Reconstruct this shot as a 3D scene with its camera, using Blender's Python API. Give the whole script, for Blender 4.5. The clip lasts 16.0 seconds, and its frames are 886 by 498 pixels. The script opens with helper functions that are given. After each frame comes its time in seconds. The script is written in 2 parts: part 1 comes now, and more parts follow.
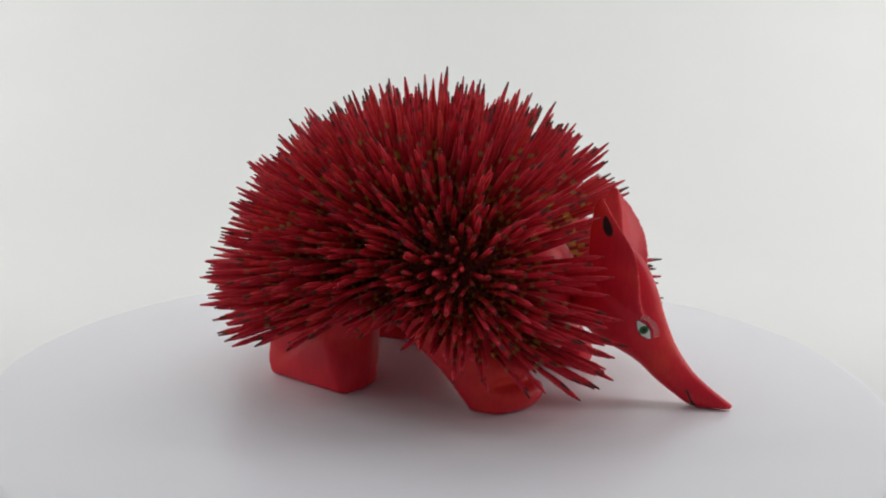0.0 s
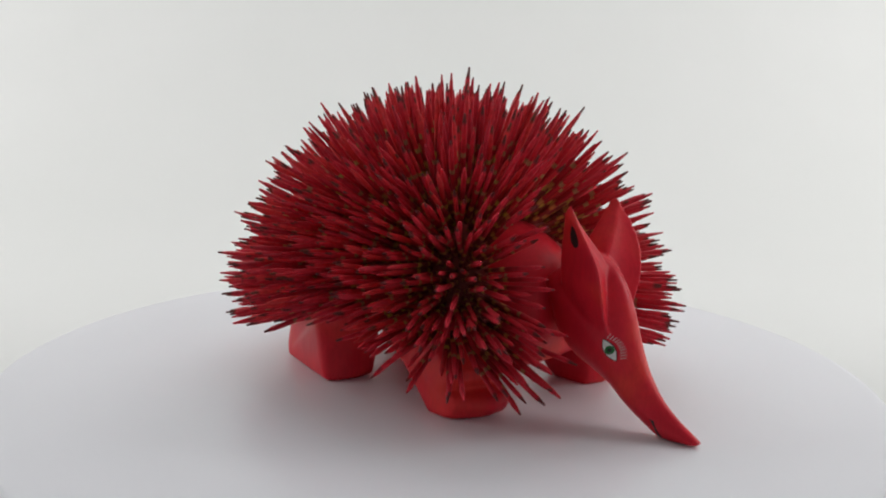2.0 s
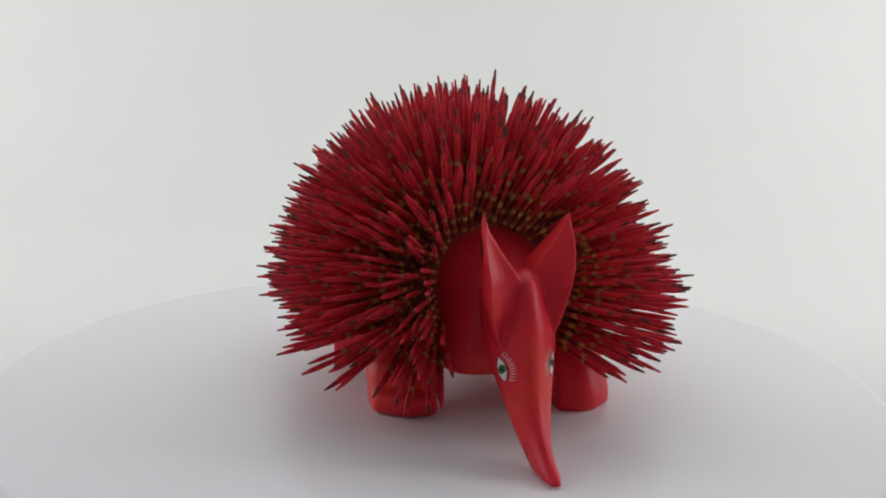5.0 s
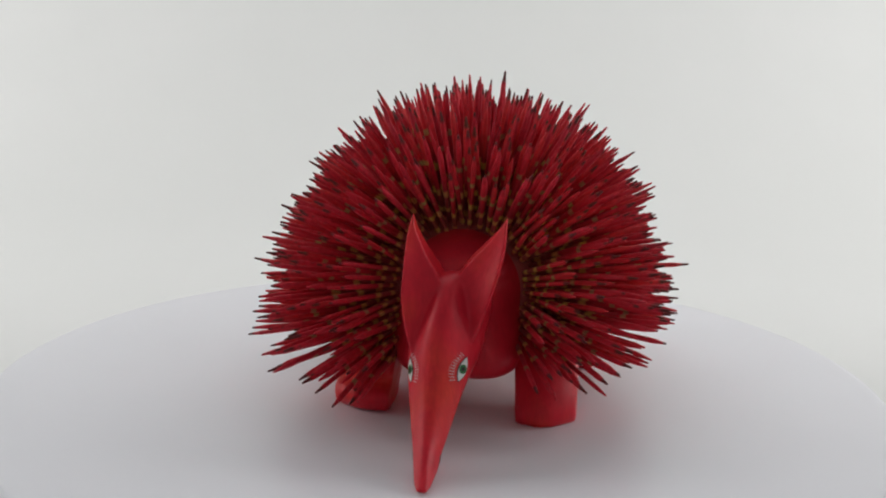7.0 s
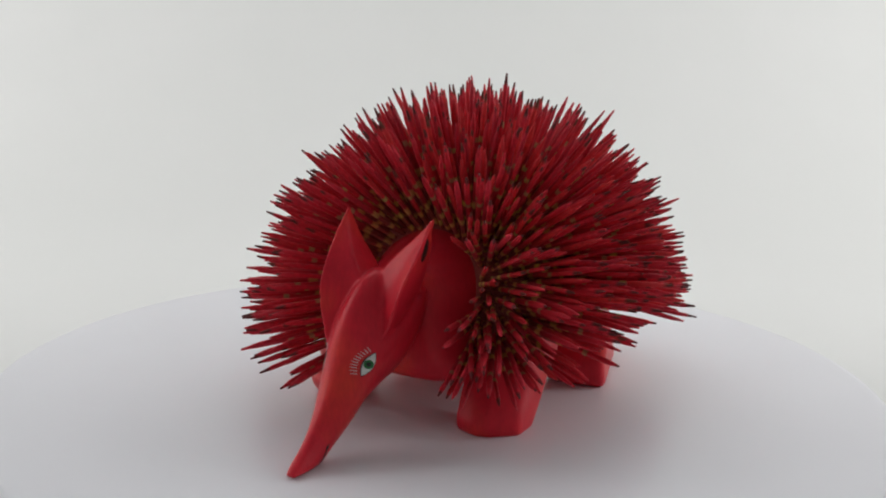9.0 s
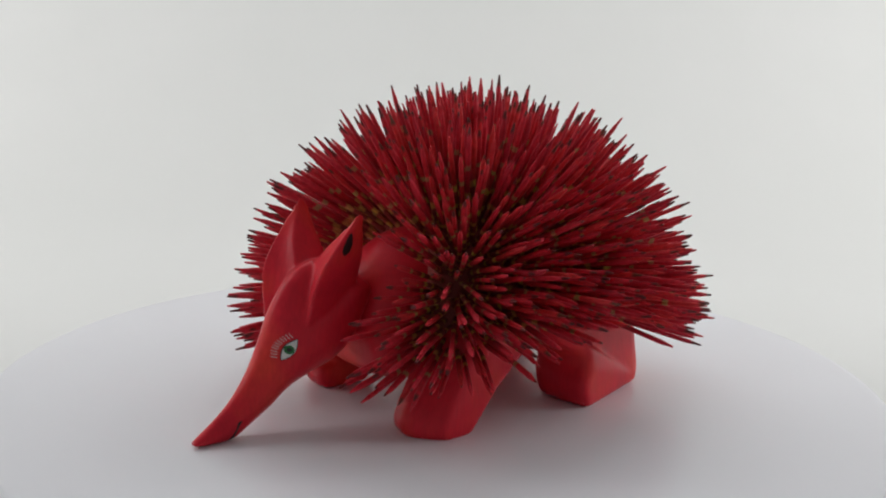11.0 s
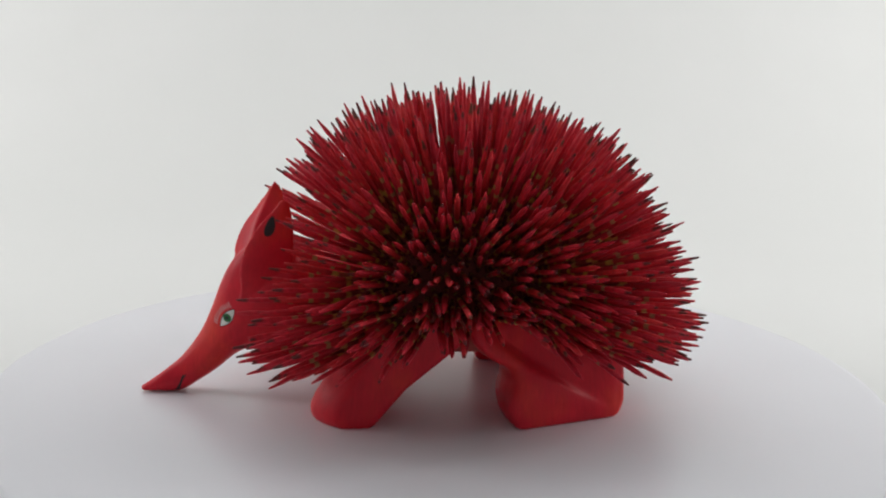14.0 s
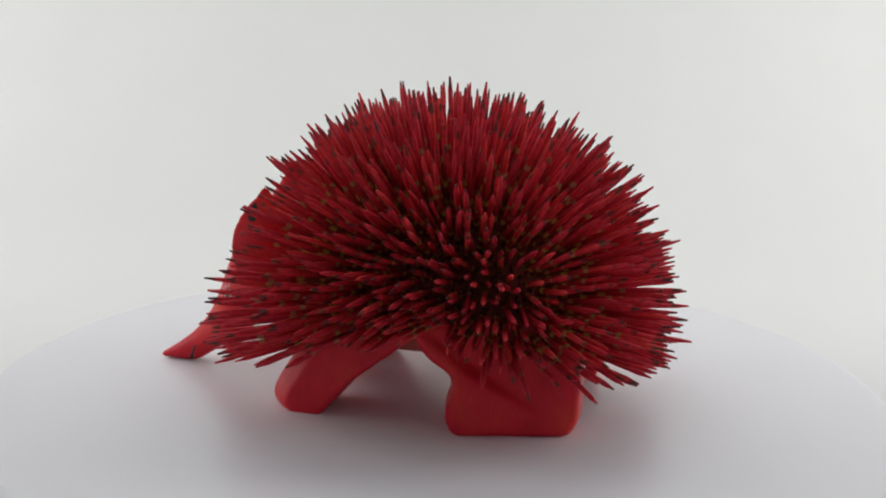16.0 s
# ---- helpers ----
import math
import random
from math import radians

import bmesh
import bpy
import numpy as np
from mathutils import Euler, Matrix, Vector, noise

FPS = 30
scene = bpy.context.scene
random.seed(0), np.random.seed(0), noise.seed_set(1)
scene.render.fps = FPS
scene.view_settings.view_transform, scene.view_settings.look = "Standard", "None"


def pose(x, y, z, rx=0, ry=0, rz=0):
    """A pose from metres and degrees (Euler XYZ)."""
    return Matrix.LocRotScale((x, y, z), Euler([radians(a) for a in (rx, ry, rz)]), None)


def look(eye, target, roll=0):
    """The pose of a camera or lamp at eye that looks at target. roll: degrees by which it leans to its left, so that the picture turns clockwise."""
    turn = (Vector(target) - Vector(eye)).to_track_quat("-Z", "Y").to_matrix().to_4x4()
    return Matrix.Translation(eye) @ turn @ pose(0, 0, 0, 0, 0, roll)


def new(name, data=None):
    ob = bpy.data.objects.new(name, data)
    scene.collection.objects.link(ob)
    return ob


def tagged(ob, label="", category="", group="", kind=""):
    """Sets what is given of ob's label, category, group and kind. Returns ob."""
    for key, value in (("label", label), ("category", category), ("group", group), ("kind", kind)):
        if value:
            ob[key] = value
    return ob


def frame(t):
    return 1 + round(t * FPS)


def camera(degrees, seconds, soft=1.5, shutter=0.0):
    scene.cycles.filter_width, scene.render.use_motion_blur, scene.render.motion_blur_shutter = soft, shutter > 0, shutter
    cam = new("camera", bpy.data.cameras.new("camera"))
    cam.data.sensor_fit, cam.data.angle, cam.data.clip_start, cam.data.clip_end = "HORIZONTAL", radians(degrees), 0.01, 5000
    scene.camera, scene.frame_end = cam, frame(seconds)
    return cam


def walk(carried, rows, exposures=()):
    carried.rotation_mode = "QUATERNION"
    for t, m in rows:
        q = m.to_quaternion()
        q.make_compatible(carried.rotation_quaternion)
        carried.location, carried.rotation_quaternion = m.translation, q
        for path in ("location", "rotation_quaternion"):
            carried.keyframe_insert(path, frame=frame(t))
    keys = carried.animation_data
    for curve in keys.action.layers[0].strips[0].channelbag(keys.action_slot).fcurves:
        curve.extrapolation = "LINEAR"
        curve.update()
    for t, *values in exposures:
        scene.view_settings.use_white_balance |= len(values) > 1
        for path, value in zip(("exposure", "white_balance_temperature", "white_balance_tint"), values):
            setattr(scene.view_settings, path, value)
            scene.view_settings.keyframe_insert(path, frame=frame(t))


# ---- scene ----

from mathutils.bvhtree import BVHTree

# camera: stands still on its stand before the turntable
cam = camera(40.0, 16.0, soft=2.05)
EYE = pose(0.0, -0.450, 0.1517, 77.149, 0.0, -0.131) @ pose(0, 0, 0, 0, 0, 1.236)
walk(cam, [(0.0, EYE), (16.0, EYE)], [(0.0, 0.05), (3.5, 0.07), (6.5, -0.03), (12.5, -0.03), (14.0, 0.05), (16.0, 0.045)])

# ---------------------------------------------------------------- light
world = bpy.data.worlds.new("world")
world.use_nodes = True
scene.world = world
wbg = world.node_tree.nodes["Background"]
wbg.inputs[0].default_value = (0.93, 0.97, 1.0, 1)
wbg.inputs[1].default_value = 0.185


def softbox(name, eye, target, sx, sy, power, colour):
    data = bpy.data.lights.new(name, "AREA")
    data.shape, data.size, data.size_y = "RECTANGLE", sx, sy
    data.energy, data.color = power, colour
    lamp = new(name, data)
    lamp.matrix_world = look(eye, target)
    return lamp


softbox("softbox_top", (0.0, 0.50, 0.90), (0.0, 0.08, 0.0), 1.3, 0.25, 2.2, (1.0, 0.972, 1.0))
softbox("softbox_side", (-0.80, 0.10, 0.45), (-0.42, 0.50, 0.18), 0.35, 0.5, 2.38, (1.0, 0.975, 0.965))
softbox("softbox_side", (0.80, 0.10, 0.45), (0.42, 0.50, 0.18), 0.35, 0.5, 2.9, (1.0, 0.975, 0.965))


# ---------------------------------------------------------------- materials
def nodes_of(name):
    m = bpy.data.materials.new(name)
    m.use_nodes = True
    nt = m.node_tree
    return m, nt, nt.nodes["Principled BSDF"]


def add(nt, kind, **values):
    n = nt.nodes.new(kind)
    for k, v in values.items():
        n.inputs[k].default_value = v
    return n


def ramp(nt, src, stops):
    r = nt.nodes.new("ShaderNodeValToRGB")
    el = r.color_ramp.elements
    while len(el) < len(stops):
        el.new(0.5)
    for e, (p, c) in zip(el, stops):
        e.position, e.color = p, (*c, 1)
    nt.links.new(src, r.inputs[0])
    return r


def bump(nt, bsdf, src, strength, distance):
    b = add(nt, "ShaderNodeBump", Strength=strength, Distance=distance)
    nt.links.new(src, b.inputs["Height"])
    nt.links.new(b.outputs[0], bsdf.inputs["Normal"])


def painted_wood(name, dark, mid, light, rough):
    """Brushed semi-gloss paint over carved wood: broad tone changes, fine strokes, knife marks."""
    m, nt, b = nodes_of(name)
    co = nt.nodes.new("ShaderNodeTexCoord")
    big = add(nt, "ShaderNodeTexNoise", Scale=38.0, Detail=3.0, Roughness=0.5)
    nt.links.new(co.outputs["Object"], big.inputs["Vector"])
    col = ramp(nt, big.outputs[0], [(0.30, dark), (0.52, mid), (0.74, light)])
    mp = nt.nodes.new("ShaderNodeMapping")
    mp.inputs["Scale"].default_value = (1.0, 1.0, 0.18)
    nt.links.new(co.outputs["Object"], mp.inputs[0])
    fine = add(nt, "ShaderNodeTexNoise", Scale=900.0, Detail=3.0, Roughness=0.6)
    nt.links.new(mp.outputs[0], fine.inputs["Vector"])
    mix = nt.nodes.new("ShaderNodeMixRGB")
    mix.blend_type = "MULTIPLY"
    mix.inputs[0].default_value = 0.35
    tone = ramp(nt, fine.outputs[0], [(0.3, (0.62, 0.55, 0.55)), (0.7, (1.0, 1.0, 1.0))])
    nt.links.new(col.outputs[0], mix.inputs[1])
    nt.links.new(tone.outputs[0], mix.inputs[2])
    nt.links.new(mix.outputs[0], b.inputs["Base Color"])
    rr = nt.nodes.new("ShaderNodeMapRange")
    rr.inputs["To Min"].default_value, rr.inputs["To Max"].default_value = rough - 0.06, rough + 0.12
    nt.links.new(big.outputs[0], rr.inputs["Value"])
    nt.links.new(rr.outputs[0], b.inputs["Roughness"])
    b.inputs["Specular IOR Level"].default_value = 0.22
    cut = add(nt, "ShaderNodeTexVoronoi", Scale=150.0)
    nt.links.new(co.outputs["Object"], cut.inputs["Vector"])
    su = nt.nodes.new("ShaderNodeMath")
    su.operation = "ADD"
    nt.links.new(fine.outputs[0], su.inputs[0])
    nt.links.new(cut.outputs[0], su.inputs[1])
    bump(nt, b, su.outputs[0], 0.12, 0.0006)
    return m


def quill_paint():
    """Toothpick: root darkened for shade, red shaft with small ochre bands, dark tip. UV: x a number of the quill's
    own, y along it.
    """
    m, nt, b = nodes_of("quill_paint")
    uv = nt.nodes.new("ShaderNodeUVMap")
    sep = nt.nodes.new("ShaderNodeSeparateXYZ")
    nt.links.new(uv.outputs[0], sep.inputs[0])
    sh = nt.nodes.new("ShaderNodeMath")
    sh.operation = "MULTIPLY_ADD"
    sh.inputs[1].default_value, sh.inputs[2].default_value = 0.16, -0.08
    nt.links.new(sep.outputs[0], sh.inputs[0])
    at = nt.nodes.new("ShaderNodeMath")
    nt.links.new(sep.outputs[1], at.inputs[0])
    nt.links.new(sh.outputs[0], at.inputs[1])
    # root and lower shaft carry the shade between neighbouring quills in their colour
    red, shaded_red = (0.72, 0.030, 0.058), (0.46, 0.026, 0.042)
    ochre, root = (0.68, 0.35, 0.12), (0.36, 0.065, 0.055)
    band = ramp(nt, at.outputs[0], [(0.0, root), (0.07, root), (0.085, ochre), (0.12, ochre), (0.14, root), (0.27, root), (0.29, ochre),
                                    (0.345, ochre), (0.37, shaded_red), (0.66, red), (0.955, red), (0.99, (0.16, 0.030, 0.032))])
    spot = ramp(nt, at.outputs[0], [(0.59, (0, 0, 0)), (0.605, (1, 1, 1)), (0.645, (1, 1, 1)), (0.66, (0, 0, 0))])
    some = nt.nodes.new("ShaderNodeMath")
    some.operation = "GREATER_THAN"
    some.inputs[1].default_value = 0.5
    nt.links.new(sep.outputs[0], some.inputs[0])
    both = nt.nodes.new("ShaderNodeMath")
    both.operation = "MULTIPLY"
    nt.links.new(spot.outputs[0], both.inputs[0])
    nt.links.new(some.outputs[0], both.inputs[1])
    dots = nt.nodes.new("ShaderNodeMixRGB")
    dots.inputs[2].default_value = (0.50, 0.27, 0.14, 1)
    nt.links.new(both.outputs[0], dots.inputs[0])
    nt.links.new(band.outputs[0], dots.inputs[1])
    co = nt.nodes.new("ShaderNodeTexCoord")
    no = add(nt, "ShaderNodeTexNoise", Scale=500.0, Detail=3.0)
    nt.links.new(co.outputs["Object"], no.inputs["Vector"])
    tone = ramp(nt, no.outputs[0], [(0.3, (0.55, 0.5, 0.5)), (0.65, (1.0, 1.0, 1.0))])
    mix = nt.nodes.new("ShaderNodeMixRGB")
    mix.blend_type = "MULTIPLY"
    mix.inputs[0].default_value = 0.6
    wrap = nt.nodes.new("ShaderNodeMath")
    wrap.operation = "FRACT"
    many = nt.nodes.new("ShaderNodeMath")
    many.operation = "MULTIPLY"
    many.inputs[1].default_value = 7.0
    nt.links.new(sep.outputs[0], many.inputs[0])
    nt.links.new(many.outputs[0], wrap.inputs[0])
    hue = ramp(nt, wrap.outputs[0], [(0.0, (0.72, 0.7, 0.75)), (0.35, (1.0, 1.0, 1.0)), (0.62, (1.0, 1.0, 0.9)), (1.0, (1.12, 1.8, 1.0))])
    own = nt.nodes.new("ShaderNodeMixRGB")
    own.blend_type = "MULTIPLY"
    own.inputs[0].default_value = 1.0
    nt.links.new(dots.outputs[0], own.inputs[1])
    nt.links.new(hue.outputs[0], own.inputs[2])
    nt.links.new(own.outputs[0], mix.inputs[1])
    nt.links.new(tone.outputs[0], mix.inputs[2])
    nt.links.new(mix.outputs[0], b.inputs["Base Color"])
    b.inputs["Roughness"].default_value = 0.6
    b.inputs["Specular IOR Level"].default_value = 0.35
    bump(nt, b, no.outputs[0], 0.25, 0.0003)
    return m


def plain_paint(name, colour, rough):
    m, nt, b = nodes_of(name)
    co = nt.nodes.new("ShaderNodeTexCoord")
    no = add(nt, "ShaderNodeTexNoise", Scale=700.0, Detail=2.0)
    nt.links.new(co.outputs["Object"], no.inputs["Vector"])
    lo = tuple(c * 0.8 for c in colour)
    r = ramp(nt, no.outputs[0], [(0.3, lo), (0.7, colour)])
    nt.links.new(r.outputs[0], b.inputs["Base Color"])
    b.inputs["Roughness"].default_value = rough
    return m


def white_sheet(name, a, c, rough, scale, relief, gloss=0.5):
    m, nt, b = nodes_of(name)
    co = nt.nodes.new("ShaderNodeTexCoord")
    big = add(nt, "ShaderNodeTexNoise", Scale=scale, Detail=4.0, Roughness=0.55)
    nt.links.new(co.outputs["Object"], big.inputs["Vector"])
    r = ramp(nt, big.outputs[0], [(0.3, a), (0.7, c)])
    nt.links.new(r.outputs[0], b.inputs["Base Color"])
    b.inputs["Roughness"].default_value = rough
    b.inputs["Specular IOR Level"].default_value = gloss
    fine = add(nt, "ShaderNodeTexNoise", Scale=scale * 60, Detail=2.0)
    nt.links.new(co.outputs["Object"], fine.inputs["Vector"])
    bump(nt, b, fine.outputs[0], relief, 0.0003)
    return m


RED = painted_wood("red_painted_wood", (0.60, 0.014, 0.033), (0.73, 0.020, 0.040), (0.79, 0.050, 0.036), 0.33)
# darker than the red: shade beneath the quill coat put into the colour
SHADED_WOOD = painted_wood("shade_darkened_wood", (0.32, 0.060, 0.050), (0.38, 0.068, 0.056), (0.46, 0.080, 0.064), 0.55)
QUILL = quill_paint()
WHITE = plain_paint("white_eye_paint", (0.80, 0.79, 0.76), 0.4)
LASH = plain_paint("pale_pink_paint", (0.78, 0.55, 0.55), 0.5)
GREEN = plain_paint("green_eye_paint", (0.015, 0.16, 0.035), 0.35)
BLACK = plain_paint("black_paint", (0.012, 0.009, 0.010), 0.4)
DISC = white_sheet("white_turntable_laminate", (0.79, 0.795, 0.845), (0.82, 0.825, 0.875), 0.30, 5.0, 0.05, 0.85)
SHEET = white_sheet("white_backdrop_cloth", (0.77, 0.785, 0.77), (0.80, 0.81, 0.80), 0.9, 4.0, 0.1)
PLASTIC = plain_paint("grey_plastic", (0.25, 0.25, 0.26), 0.5)


# ---------------------------------------------------------------- mesh helpers
def finish(name, bm, material, smooth=True):
    me = bpy.data.meshes.new(name)
    bm.normal_update()
    bm.to_mesh(me)
    bm.free()
    me.materials.append(material)
    if smooth:
        me.shade_smooth()
    return me


def part(name, bm, material, parent, label="", smooth=True):
    ob = new(name, finish(name, bm, material, smooth))
    ob.parent = parent
    if label:
        tagged(ob, label)
    return ob


def loft(rings, close_ends=True):
    bm = bmesh.new()
    vs = [[bm.verts.new(p) for p in ring] for ring in rings]
    n = len(vs[0])
    for a, b in zip(vs, vs[1:]):
        for i in range(n):
            bm.faces.new((a[i], a[(i + 1) % n], b[(i + 1) % n], b[i]))
    if close_ends:
        bm.faces.new(list(reversed(vs[0])))
        bm.faces.new(vs[-1])
    bmesh.ops.recalc_face_normals(bm, faces=bm.faces)
    return bm


def lathe(profile, n=96):
    return loft([[(r * math.cos(2 * math.pi * i / n), r * math.sin(2 * math.pi * i / n), z) for i in range(n)] for r, z in profile])


MM = 0.001


# ---------------------------------------------------------------- the place: light tent with a white sweep
FLOOR = -0.0314


def sweep_sheet():
    """Paper sweep: flat under the turntable, curving up into a rear wall."""
    prof = [(-0.95, 0.0), (-0.5, 0.0), (0.0, 0.0), (0.25, 0.0)]
    for i in range(1, 41):
        a = math.pi / 2 * i / 40
        prof.append((0.25 + 0.40 * math.sin(a), 0.40 - 0.40 * math.cos(a)))
    prof += [(0.65, 0.8), (0.65, 1.2)]
    bm = bmesh.new()
    xs = [-0.95 + 1.9 * i / 24 for i in range(25)]
    grid = [[bm.verts.new((x, y, FLOOR + z)) for x in xs] for y, z in prof]
    for a, b in zip(grid, grid[1:]):
        for i in range(24):
            bm.faces.new((a[i], a[i + 1], b[i + 1], b[i]))
    return bm


backdrop = new("backdrop", finish("backdrop", sweep_sheet(), SHEET))
tagged(backdrop, "seamless white paper sweep curving up behind the turntable", "backdrop", kind="structure")


def slab(name, lo, hi, label):
    bm = bmesh.new()
    bmesh.ops.create_cube(bm, size=1.0)
    for v in bm.verts:
        v.co = Vector([(lo[i] + hi[i]) / 2 + v.co[i] * (hi[i] - lo[i]) for i in range(3)])
    ob = new(name, finish(name, bm, SHEET, False))
    return tagged(ob, label, name.split("_")[0], kind="structure")


TOP = 1.15
slab("wall_left", (-0.96, -0.95, FLOOR - 0.01), (-0.952, 0.67, TOP), "plain white cloth side of a light tent")
slab("wall_right", (0.952, -0.95, FLOOR - 0.01), (0.96, 0.67, TOP), "plain white cloth side of a light tent")
slab("ceiling", (-0.96, -0.96, TOP + 0.002), (0.96, 0.67, TOP + 0.010), "plain white cloth top of a light tent")


# ---------------------------------------------------------------- turntable
def build_turntable():
    root = tagged(new("turntable"), "round white turntable with a smooth top, slowly turning", "turntable")
    R = 0.1685
    prof = [(0.004, 0.0), (R - 0.003, 0.0), (R - 0.0012, -0.0005), (R - 0.0003, -0.0015), (R, -0.003), (R, -0.009), (R - 0.001, -0.0105), (R - 0.003, -0.011), (0.004, -0.011)]
    part("disc", lathe(prof, 160), DISC, root)
    part("base", lathe([(0.002, -0.0115), (0.105, -0.0115), (0.110, -0.014), (0.112, -0.0285), (0.110, FLOOR + 0.0014), (0.002, FLOOR + 0.0014)], 96), PLASTIC, root, "grey plastic turntable base")
    return root


turntable = build_turntable()


# ---------------------------------------------------------------- the carved echidna (its own space: x ahead, y to its left, mm)
SIDE = 12.0      # it stands this far to its left of the turntable's axis
CY = 0.0        # middle of the trunk
TRUNK = (-8.0, CY, 38.0)


def P(x, y, z):
    return Vector((x * MM, (y + SIDE) * MM, z * MM))


def trunk_bm():
    rings = []
    n = 48
    for k in range(1, 48):
        u = -math.cos(math.pi * k / 48)
        if u < 0:
            x, s = TRUNK[0] + 48 * u, math.sqrt(1 - u * u)
        else:
            x, s = TRUNK[0] + 58 * u, (1 - u ** 2.5) ** 0.4
        under = s if u < 0 else (1 - u ** 8) ** 0.125
        ring = []
        for i in range(n):
            a = 2 * math.pi * i / n
            c, d = math.cos(a), math.sin(a)
            if d < 0:
                c, d = math.copysign(abs(c) ** 0.55, c), -abs(d) ** 0.55
            ring.append(P(x, TRUNK[1] + (34 if u < 0 else 34 - 6 * u) * 0.93 * (s if d > 0 else s + (under - s) * -d) * c,
                          TRUNK[2] + (27.0 * s if d > 0 else (19.5 + 7.0 * min(max(u * 2.2 - 0.4, 0), 1)) * under) * d))
        rings.append(ring)
    return loft(rings)


# head: pairs of top and bottom points of its side outline, half width, middle, narrowness of the crest
HEAD = [((111.6, 0.4), (110.4, -0.9), 1.7, -1.0, 0.0), ((108.0, 2.7), (105.6, -1.2), 2.8, -1.3, 0.1), ((102.2, 6.8), (96.8, -1.2), 3.8, -1.7, 0.2),
        ((95.9, 12.2), (90.2, 2.4), 4.9, -2.0, 0.25), ((89.6, 20.6), (82.9, 7.4), 6.8, -2.0, 0.25), ((85.2, 30.0), (76.4, 12.8), 8.6, -1.8, 0.28),
        ((81.6, 39.8), (68.5, 16.6), 10.3, -1.3, 0.28), ((77.2, 48.2), (60.0, 20.0), 11.9, -0.5, 0.34), ((70.8, 54.6), (52.5, 26.5), 12.6, 0.4, 0.36),
        ((63.0, 56.6), (49.5, 34.5), 12.6, 1.0, 0.36), ((56.0, 54.0), (45.0, 43.0), 10.0, 1.2, 0.5)]


def spline(rows, per):
    """Catmull-Rom through rows of numbers."""
    a = np.array(rows, float)
    a = np.vstack([2 * a[0] - a[1], a, 2 * a[-1] - a[-2]])
    out = []
    for i in range(1, len(a) - 2):
        for j in range(per):
            t = j / per
            p0, p1, p2, p3 = a[i - 1:i + 3]
            out.append(0.5 * (2 * p1 + (p2 - p0) * t + (2 * p0 - 5 * p1 + 4 * p2 - p3) * t * t + (3 * p1 - p0 - 3 * p2 + p3) * t ** 3))
    out.append(a[-2])
    return out


def head_bm():
    rings = []
    n = 40
    for tx, tz, bx, bz, w, my, crest in spline([(*t, *b, w, m, c) for t, b, w, m, c in HEAD], 5):
        ring = []
        for i in range(n):
            a = 2 * math.pi * i / n
            c, d = math.copysign(abs(math.cos(a)) ** 0.9, math.cos(a)), math.sin(a)
            k = 0.5 + 0.5 * d
            ww = w * (1.0 if d < 0 else 1.0 - (0.10 + crest) * d)
            ring.append(P(bx + (tx - bx) * k, my + ww * c, bz + (tz - bz) * k))
        rings.append(ring)
    return loft(rings)


# ear blades, level by level: height, sharp front edge (ahead, aside), back, inner side, scoop of the front face
EAR_LEFT = [(31.0, 75.5, 7.0, 60.0, 2.0, 0.0), (39.5, 74.6, 11.0, 57.0, 1.5, 0.5), (47.0, 74.8, 13.6, 55.5, 1.2, 1.6), (54.7, 73.2, 16.0, 55.0, 1.6, 2.2),
            (60.0, 70.6, 17.4, 55.0, 5.0, 1.8), (65.0, 67.2, 18.2, 55.3, 9.6, 1.2), (70.4, 62.4, 18.2, 55.8, 14.4, 0.5), (73.4, 60.6, 18.0, 56.0, 16.4, 0.1), (74.9, 59.6, 18.0, 57.0, 17.0, 0.0)]
EAR_RIGHT = [(30.0, 79.5, 9.5, 62.0, 2.0, 0.0), (37.0, 78.4, 12.0, 60.0, 1.5, 0.5), (43.5, 78.2, 13.4, 58.5, 1.2, 1.2), (50.3, 77.4, 14.2, 57.6, 1.4, 2.2),
             (56.0, 75.6, 14.3, 57.6, 2.6, 2.2), (61.0, 72.6, 14.3, 57.8, 6.0, 1.8), (67.4, 68.0, 14.2, 58.4, 9.8, 1.0), (72.0, 64.8, 13.5, 58.8, 11.7, 0.4), (75.0, 62.8, 12.9, 60.2, 11.9, 0.0)]


def ear_bm(side, grow):
    mid = 1.4
    rings = []
    for z, ex, ey, bx, iy, scoop in spline(EAR_LEFT if side > 0 else EAR_RIGHT, 5):
        ey, iy = ey - side * mid, iy - side * mid if side < 0 else iy - 0.6
        fall = 0.42 * max(ey - iy, 0)
        edge, inner = Vector((ex + grow, ey + grow)), Vector((ex - fall + grow, iy - grow))
        corner, heel = Vector((bx - grow, iy - grow)), Vector((bx - grow, ey - 2.0 * min(1.0, (ey - iy) / 4) + grow))
        way = (inner - edge).orthogonal().normalized()
        ring = [edge + (inner - edge) * k + way * 0.45 * scoop * math.sin(math.pi * k) * (-1 if way.x > 0 else 1) for k in (0, 0.2, 0.4, 0.6, 0.8)]
        ring += [inner + (corner - inner) * k for k in (0, 0.35, 0.7)]
        ring += [corner, corner + (heel - corner) * 0.5, heel]
        ring += [heel + (edge - heel) * k + Vector((0, 0.9 * math.sin(math.pi * k) * min(1.0, (ex - bx) / 8))) for k in (0.2, 0.4, 0.6, 0.8)]
        rings.append([P(q.x, mid + side * q.y, z) for q in ring])
    return loft(rings)


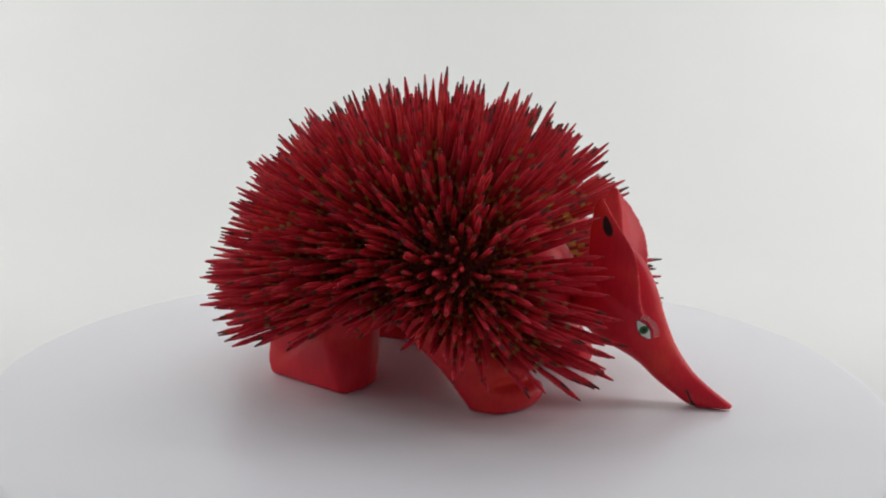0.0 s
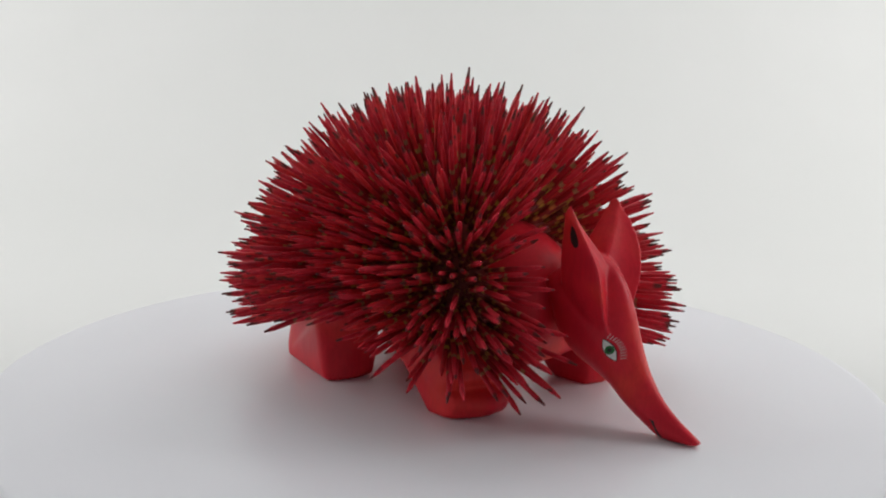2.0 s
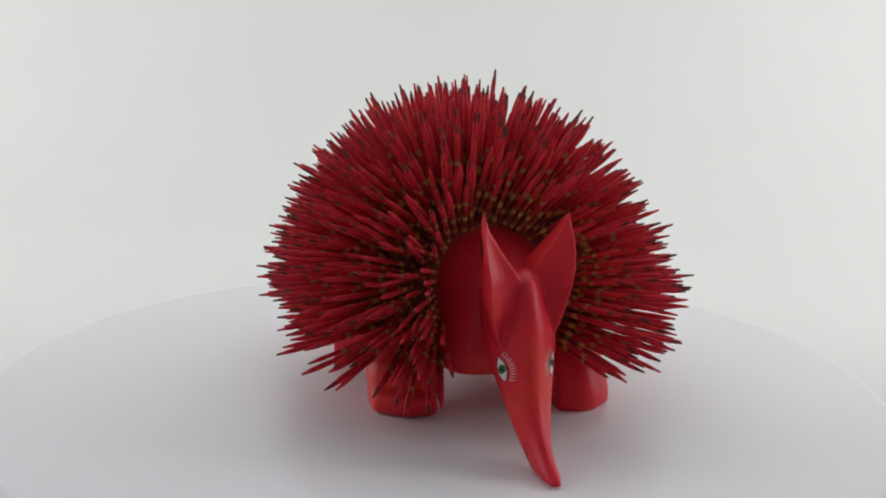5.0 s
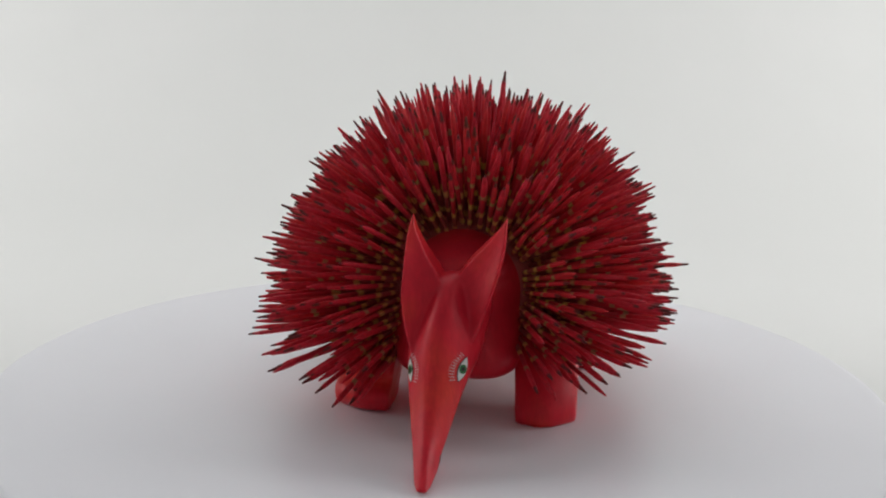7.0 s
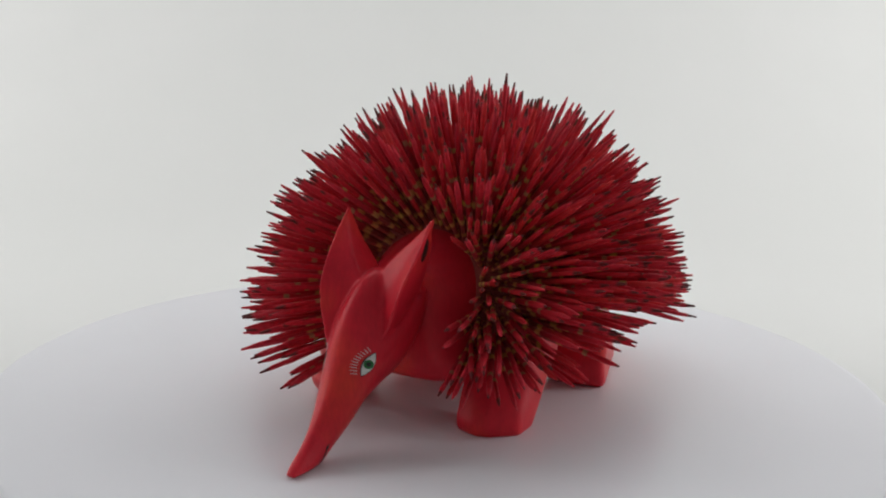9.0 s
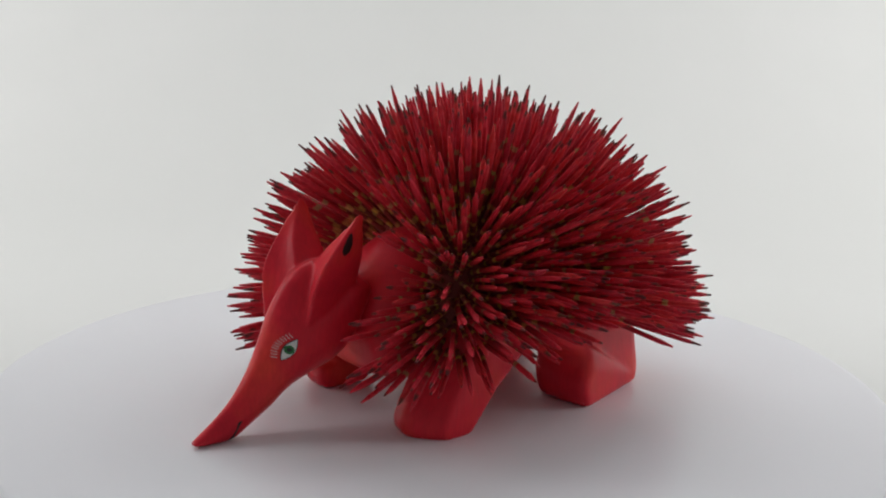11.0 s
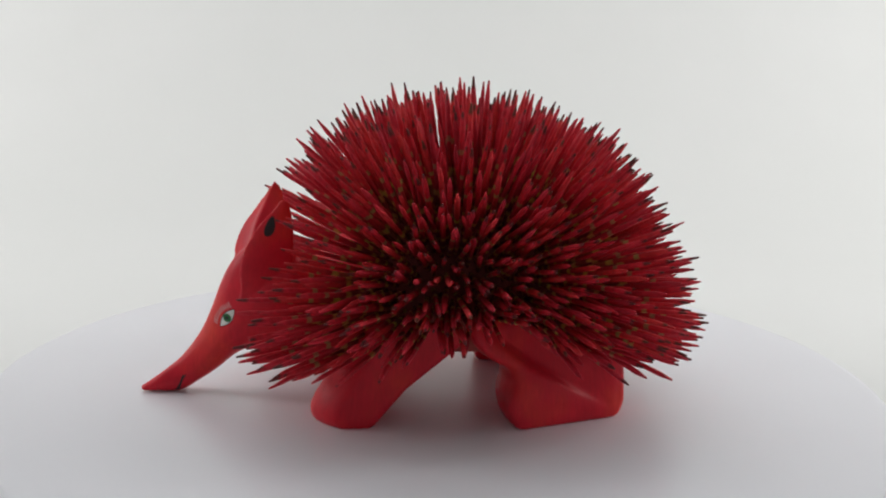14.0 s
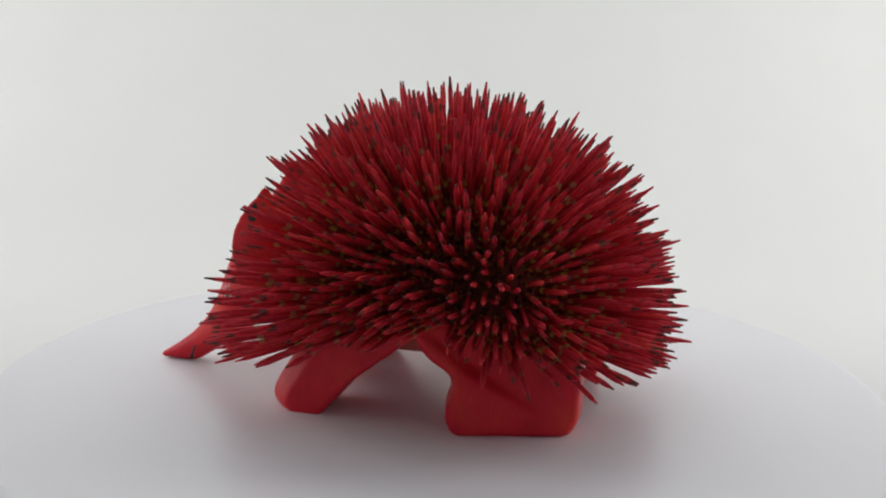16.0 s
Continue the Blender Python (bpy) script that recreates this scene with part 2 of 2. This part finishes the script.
def limb_bm(outline, inner, outer, bevel, turn_in, turn_out, toe, splay_from, splay, lean):
    """A leg cut from a board: its side outline swept across, the front corners cut back, all edges knocked off."""
    bm = bmesh.new()
    cx = sum(p[0] for p in outline) / len(outline)
    way = math.copysign(1.0, outer)
    layers = []
    for k in (0.0, 0.2, 0.4, 0.6, 0.8, 1.0):
        back = turn_out * (max(k - 0.4, 0) / 0.6) ** 1.5 + turn_in * (1 - min(k / 0.5, 1))
        layer = []
        for x, z in outline:
            pull = back * (toe + (1 - toe) * min(max(z, 0) / 15, 1)) if x > cx and z < 30 else 0.0
            y = abs(inner) + (abs(outer) - abs(inner)) * k - splay * max(splay_from - x, 0) * (0.4 + 0.6 * k) - lean * max(z - 6, 0)
            layer.append(bm.verts.new(P(x - pull, way * y, z)))
        layers.append(layer)
    n = len(outline)
    for a, b in zip(layers, layers[1:]):
        for i in range(n):
            bm.faces.new((a[i], a[(i + 1) % n], b[(i + 1) % n], b[i]))
    bm.faces.new(list(reversed(layers[0])))
    bm.faces.new(layers[-1])
    bmesh.ops.recalc_face_normals(bm, faces=bm.faces)
    sharp = [e for e in bm.edges if len(e.link_faces) == 2 and e.calc_face_angle(0) > 0.5]
    bmesh.ops.bevel(bm, geom=sharp, offset=bevel * MM, segments=4, profile=0.6, affect="EDGES", clamp_overlap=True)
    return bm


FORE_LEFT = [(49.0, -1.9), (29.0, -1.9), (17.0, 12), (-2, 27), (-3, 34), (30, 36), (38, 28), (43, 18), (46.0, 13), (49.0, 8), (50.8, 4), (50.8, 0.6)]
FORE_RIGHT = [(42.0, -1.4), (26.0, -1.4), (14.0, 12), (-5, 26), (-6, 34), (28, 36), (36, 28), (40, 20), (43.5, 16), (44.0, 12.5), (40.5, 9.0), (46.5, 7.2), (48.0, 4), (45.5, -0.4)]
HIND_LEFT = [(-18.5, -1.8), (-59.0, -1.8), (-61.5, 4), (-61.5, 30), (-45, 38), (-4, 36), (-3, 28), (-8, 23), (-16.5, 18.5), (-17.0, 13.5), (-15.2, 9.0), (-16.0, 3)]
HIND_RIGHT = [(-17.5, -1.4), (-59.0, -1.4), (-61, 4), (-61, 30), (-46, 38), (-12, 36), (-14, 28), (-17.5, 19), (-17.0, 8)]


def hide(n):
    """The back's surface for an outward direction n: a soft-cornered loaf."""
    rise = max(n.z, 0.0)
    x = -9 + 25 * math.tanh(2.4 * n.x) * (1 - 0.45 * rise) + (22 if n.x > 0 else 22) * n.x
    y = 22 * math.tanh(3.5 * n.y) * (1 - 0.55 * rise) + 16.5 * n.y
    z = 33 + 8 * math.tanh(3 * n.z) + (32.5 if n.z > 0 else 12) * n.z
    return Vector((x, y, z))


def back_bm():
    bm = bmesh.new()
    bmesh.ops.create_uvsphere(bm, u_segments=64, v_segments=40, radius=1.0)
    for v in bm.verts:
        p = hide(v.co.normalized())
        v.co = P(p.x, p.y, max(p.z, 24.0))
    return bm


def quill_roots():
    """Evenly strewn roots with their directions, thinned to the spacing of toothpicks."""
    rng = random.Random(5)
    cells, out = {}, []
    gap = 2.22
    for _ in range(90000):
        n = Vector((rng.gauss(0, 1), rng.gauss(0, 1), rng.gauss(0, 1))).normalized()
        p = hide(n)
        out_y = abs(p.y)
        if p.x > 8 and (p.y / ((21.5 if p.y > 0 else 20.5) + 4 * min(max((p.z - 35) / 20, 0), 1))) ** 2 + ((p.z - 38) / 24) ** 2 < 1:
            continue
        way = Vector((n.x * (((1.06 if n.y > 0 else 1.14) - 0.30 * max(n.z, 0)) if n.x > 0 else 0.9), n.y * (1 + 0.4 * n.y * n.y), n.z if n.z > 0 else n.z * 0.5)).normalized()
        tip = p.z + 36 * way.z
        low = (35 if p.y > 0 else 33 - 6 * min(max(-p.x / 20, 0), 1)) - (0.63 * max(p.x - 6, 0) if p.y > 0 else 0.66 * max(p.x + 1, 0)) - (0.46 if p.y > 0 else 0.5) * max(-20 - p.x, 0)
        if tip < max(low, 12) or n.z < -0.7 or p.z < 15:
            continue
        if n.x > 0.35 and out_y < 26 and p.z < 45 and n.y * p.y / max(out_y, 0.1) < 0.25:
            continue
        key = tuple(int(q // gap) for q in p)
        near = False
        for dx in (-1, 0, 1):
            for dy in (-1, 0, 1):
                for dz in (-1, 0, 1):
                    for q in cells.get((key[0] + dx, key[1] + dy, key[2] + dz), ()):
                        if (q - p).length_squared < gap * gap:
                            near = True
        if near:
            continue
        cells.setdefault(key, []).append(p)
        tuft = noise.noise_vector(p * 0.11) * 0.13
        way = (way + tuft + Vector((rng.gauss(0, 0.07), rng.gauss(0, 0.07), rng.gauss(0, 0.07)))).normalized()
        out.append((p, way, rng.gauss(35.6, 2.7) + (2.2 if n.x < 0 else 4.5 if n.y < 0 else 1.0 if n.z > 0.2 else 4.0) * n.x, rng.random()))
    return out


SHAFT = ((-0.06, 0.88), (0.10, 0.90), (0.85, 0.90), (0.89, 0.82), (0.94, 0.54), (0.99, 0.36), (1.0, 0.25))


def quill_geo(length, u, m):
    """Vertices, faces and UV of one toothpick standing along z, moved by m."""
    girth = 0.86 + 0.26 * ((u * 13.7) % 1.0)
    n = 6
    vs, fs, uv = [], [], []
    for k, (h, r) in enumerate(SHAFT):
        for i in range(n):
            a = 2 * math.pi * i / n
            vs.append(m @ Vector((r * girth * MM * math.cos(a), r * girth * MM * math.sin(a), h * length * MM)))
            uv.append((u, min(max(h, 0.0), 1.0)))
    for k in range(len(SHAFT) - 1):
        for i in range(n):
            j = (i + 1) % n
            fs.append((k * n + i, k * n + j, (k + 1) * n + j, (k + 1) * n + i))
    fs.append(tuple(range((len(SHAFT) - 1) * n, len(SHAFT) * n)))
    return vs, fs, uv


def quill_mesh(name, items):
    verts, faces, uvs = [], [], []
    for length, u, m in items:
        v, f, t = quill_geo(length, u, m)
        o = len(verts)
        verts += v
        faces += [tuple(o + i for i in q) for q in f]
        uvs += t
    me = bpy.data.meshes.new(name)
    me.from_pydata(verts, [], faces)
    layer = me.uv_layers.new(name="UVMap")
    idx = np.empty(len(me.loops), dtype=np.int32)
    me.loops.foreach_get("vertex_index", idx)
    layer.data.foreach_set("uv", np.array(uvs, dtype=np.float32)[idx].ravel())
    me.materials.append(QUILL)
    me.shade_smooth()
    return me


def softened(bm, grain, rounds):
    """The form fused into one skin with its edges sanded round."""
    tmp = new("carving", finish("carving", bm, RED))
    fuse = tmp.modifiers.new("fuse", "REMESH")
    fuse.mode, fuse.voxel_size = "VOXEL", grain
    soft = tmp.modifiers.new("soft", "SMOOTH")
    soft.factor, soft.iterations = 0.5, rounds
    me = bpy.data.meshes.new_from_object(tmp.evaluated_get(bpy.context.evaluated_depsgraph_get()))
    bpy.data.objects.remove(tmp)
    return me


def leg(name, bm, rounds, root):
    b = bmesh.new()
    b.from_mesh(softened(bm, 0.0008, rounds))
    part(name, b, RED, root)


def carve(bm, root):
    """Fuses head and ears into one softened form and parts it into the head and two ears."""
    me = softened(bm, 0.0006, 9)
    cut = 55.0 * MM
    for name, keep in (("head", lambda c: c.z < cut), ("ear", lambda c: c.z >= cut and c.y > 0.0134), ("ear", lambda c: c.z >= cut and c.y <= 0.0134)):
        b = bmesh.new()
        b.from_mesh(me)
        bmesh.ops.bisect_plane(b, geom=b.verts[:] + b.edges[:] + b.faces[:], plane_co=(0, 0, cut), plane_no=(0, 0, 1))
        bmesh.ops.delete(b, geom=[f for f in b.faces if not keep(f.calc_center_median())], context="FACES")
        part(name, b, RED, root)
    b = bmesh.new()
    b.from_mesh(me)
    tree = BVHTree.FromBMesh(b)
    b.free()
    return tree


def patch(tree, ring, side, lift):
    """A thin painted shape laid on a curved surface: its outline seen from the side, pressed on along y."""
    cx, cz = sum(p[0] for p in ring) / len(ring), sum(p[1] for p in ring) / len(ring)
    bm = bmesh.new()

    def press(x, z):
        hit, normal, _, _ = tree.ray_cast(P(x, side * 60 - SIDE, z), Vector((0, -side, 0)))
        if hit is None:
            hit, normal, _, _ = tree.find_nearest(P(x, side * 8, z))
        if normal.y * side < 0:
            normal = -normal
        return hit + normal * lift * MM
    mid = bm.verts.new(press(cx, cz))
    loops = [[bm.verts.new(press(cx + (x - cx) * k, cz + (z - cz) * k)) for x, z in ring] for k in (0.5, 1.0)]
    n = len(ring)
    for i in range(n):
        j = (i + 1) % n
        bm.faces.new((mid, loops[0][i], loops[0][j]))
        bm.faces.new((loops[0][i], loops[1][i], loops[1][j], loops[0][j]))
    bmesh.ops.recalc_face_normals(bm, faces=bm.faces)
    return bm


def build_eye(root, tree, side):
    """Painted almond eye with a green iris, a dark pupil and rim, and a fan of pale lashes."""
    cx, cz = (79.0, 28.4) if side > 0 else (79.2, 27.2)
    ax, az = 0.60, -0.80       # along the almond, forwards and down
    bx, bz = 0.80, 0.60        # across it, towards the brow

    def at(u, v):
        return cx + ax * u + bx * v, cz + az * u + bz * v

    def almond(half, up, down, n=14):
        top = [(-half + 2 * half * i / n, up * math.sin(math.pi * i / n) ** 0.85) for i in range(n)]
        low = [(half - 2 * half * i / n, -down * math.sin(math.pi * i / n) ** 0.85) for i in range(n)]
        return [at(u, v) for u, v in top + low]

    def disc(r, u, v, n=16):
        return [at(u + r * math.cos(2 * math.pi * i / n), v + r * math.sin(2 * math.pi * i / n)) for i in range(n)]
    eye = part("eye", patch(tree, almond(4.1, 1.5, 1.6), side, 0.16), WHITE, root, "painted white almond eye")
    part("eye_rim", patch(tree, almond(4.45, 1.85, 1.8), side, 0.08), BLACK, eye, "thin dark painted rim")
    part("iris", patch(tree, disc(1.5, 0.0, 0.0), side, 0.24), GREEN, eye, "painted green iris")
    part("pupil", patch(tree, disc(0.7, 0.0, 0.05, 12), side, 0.32), BLACK, eye)
    for i in range(11):
        k = -0.85 + 1.75 * i / 10
        u, v = 4.6 * k, 2.45 * math.cos(k * 1.25) + 0.2
        du, dv = 0.55 * k, 1.0
        ln = 1.55
        pts = [at(u - 0.17, v), at(u + 0.17, v), at(u + du * ln + 0.1, v + dv * ln), at(u + du * ln - 0.1, v + dv * ln)]
        part("eyelash", patch(tree, pts, side, 0.15), LASH, eye)


def build_echidna():
    root = tagged(new("wooden_echidna"), "red painted carved wooden echidna with toothpick quills standing on a turntable", "figurine")
    part("chest", trunk_bm(), RED, root)
    whole = head_bm()
    for s in (1, -1):
        eb = ear_bm(s, -0.25)
        tmp = bpy.data.meshes.new("cheek")
        eb.to_mesh(tmp)
        eb.free()
        whole.from_mesh(tmp)
        bpy.data.meshes.remove(tmp)
    tree = carve(whole, root)
    leg("foreleg", limb_bm(FORE_LEFT, 21.5, 42.8, 2.6, 4.0, 10.5, 0.9, -99, 0.0, 0.10), 16, root)
    leg("foreleg", limb_bm(FORE_RIGHT, -23.0, -44.2, 1.8, 0.5, 9.0, 0.9, -99, 0.0, 0.12), 7, root)
    leg("hind_leg", limb_bm(HIND_LEFT, 25.0, 49.5, 5.0, 0.5, 4.0, 0.6, -30, 0.40, 0.22), 16, root)
    leg("hind_leg", limb_bm(HIND_RIGHT, -29.0, -49.5, 2.4, 0.0, 12.0, 0.4, -38, 0.50, 0.22), 9, root)
    part("back", back_bm(), SHADED_WOOD, root, "body wood under the quills, darkened in its colour for the shade there")
    for s in (1, -1):
        build_eye(root, tree, s)
        part("mouth_line", patch(tree, [(97.0, -0.3), (98.9, -0.4), (96.0, 5.4), (94.6, 5.8)], s, 0.12), BLACK, root, "short painted black mouth line")
        c = (63.2, 64.3) if s > 0 else (64.9, 64.8)
        ring = [(c[0] + 1.7 * math.cos(a) * (1 - 0.35 * math.sin(a)) + 0.9 * math.sin(a) * -1, c[1] + 3.7 * math.sin(a)) for a in [2 * math.pi * i / 20 for i in range(20)]]
        part("ear_marking", patch(tree, ring, s, 0.12), BLACK, root, "almond of black paint inside the ear")
    roots = sorted(quill_roots(), key=lambda q: -q[0][0])
    rest = []
    kinds = {(i, j): quill_mesh("quill", [(33.0 + 1.5 * i, (0.12 + 0.29 * j + 0.13 * i) % 1.0, Matrix())]) for i in range(7) for j in range(3)}
    for k, (p, way, ln, u) in enumerate(roots):
        m = Matrix.Translation(P(*p)) @ way.to_track_quat("Z", "Y").to_matrix().to_4x4()
        if k < 300:
            ob = new("quill", kinds[min(max(round((ln - 33.0) / 1.5), 0), 6), int(u * 2.999)])
            ob.parent = root
            ob.matrix_basis = m
        else:
            rest.append((ln, u, m))
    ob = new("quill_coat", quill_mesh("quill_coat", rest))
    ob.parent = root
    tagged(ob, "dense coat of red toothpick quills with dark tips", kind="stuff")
    return root


echidna = build_echidna()


def motions():
    turn = [(float(t), pose(0, 0, 0, 0, 0, 251.5 - 10.74 * (t - 8))) for t in range(0, 17)]
    walk(echidna, turn)
    walk(turntable, [(t, pose(0, -0.007, -0.0014) @ m) for t, m in turn])


motions()
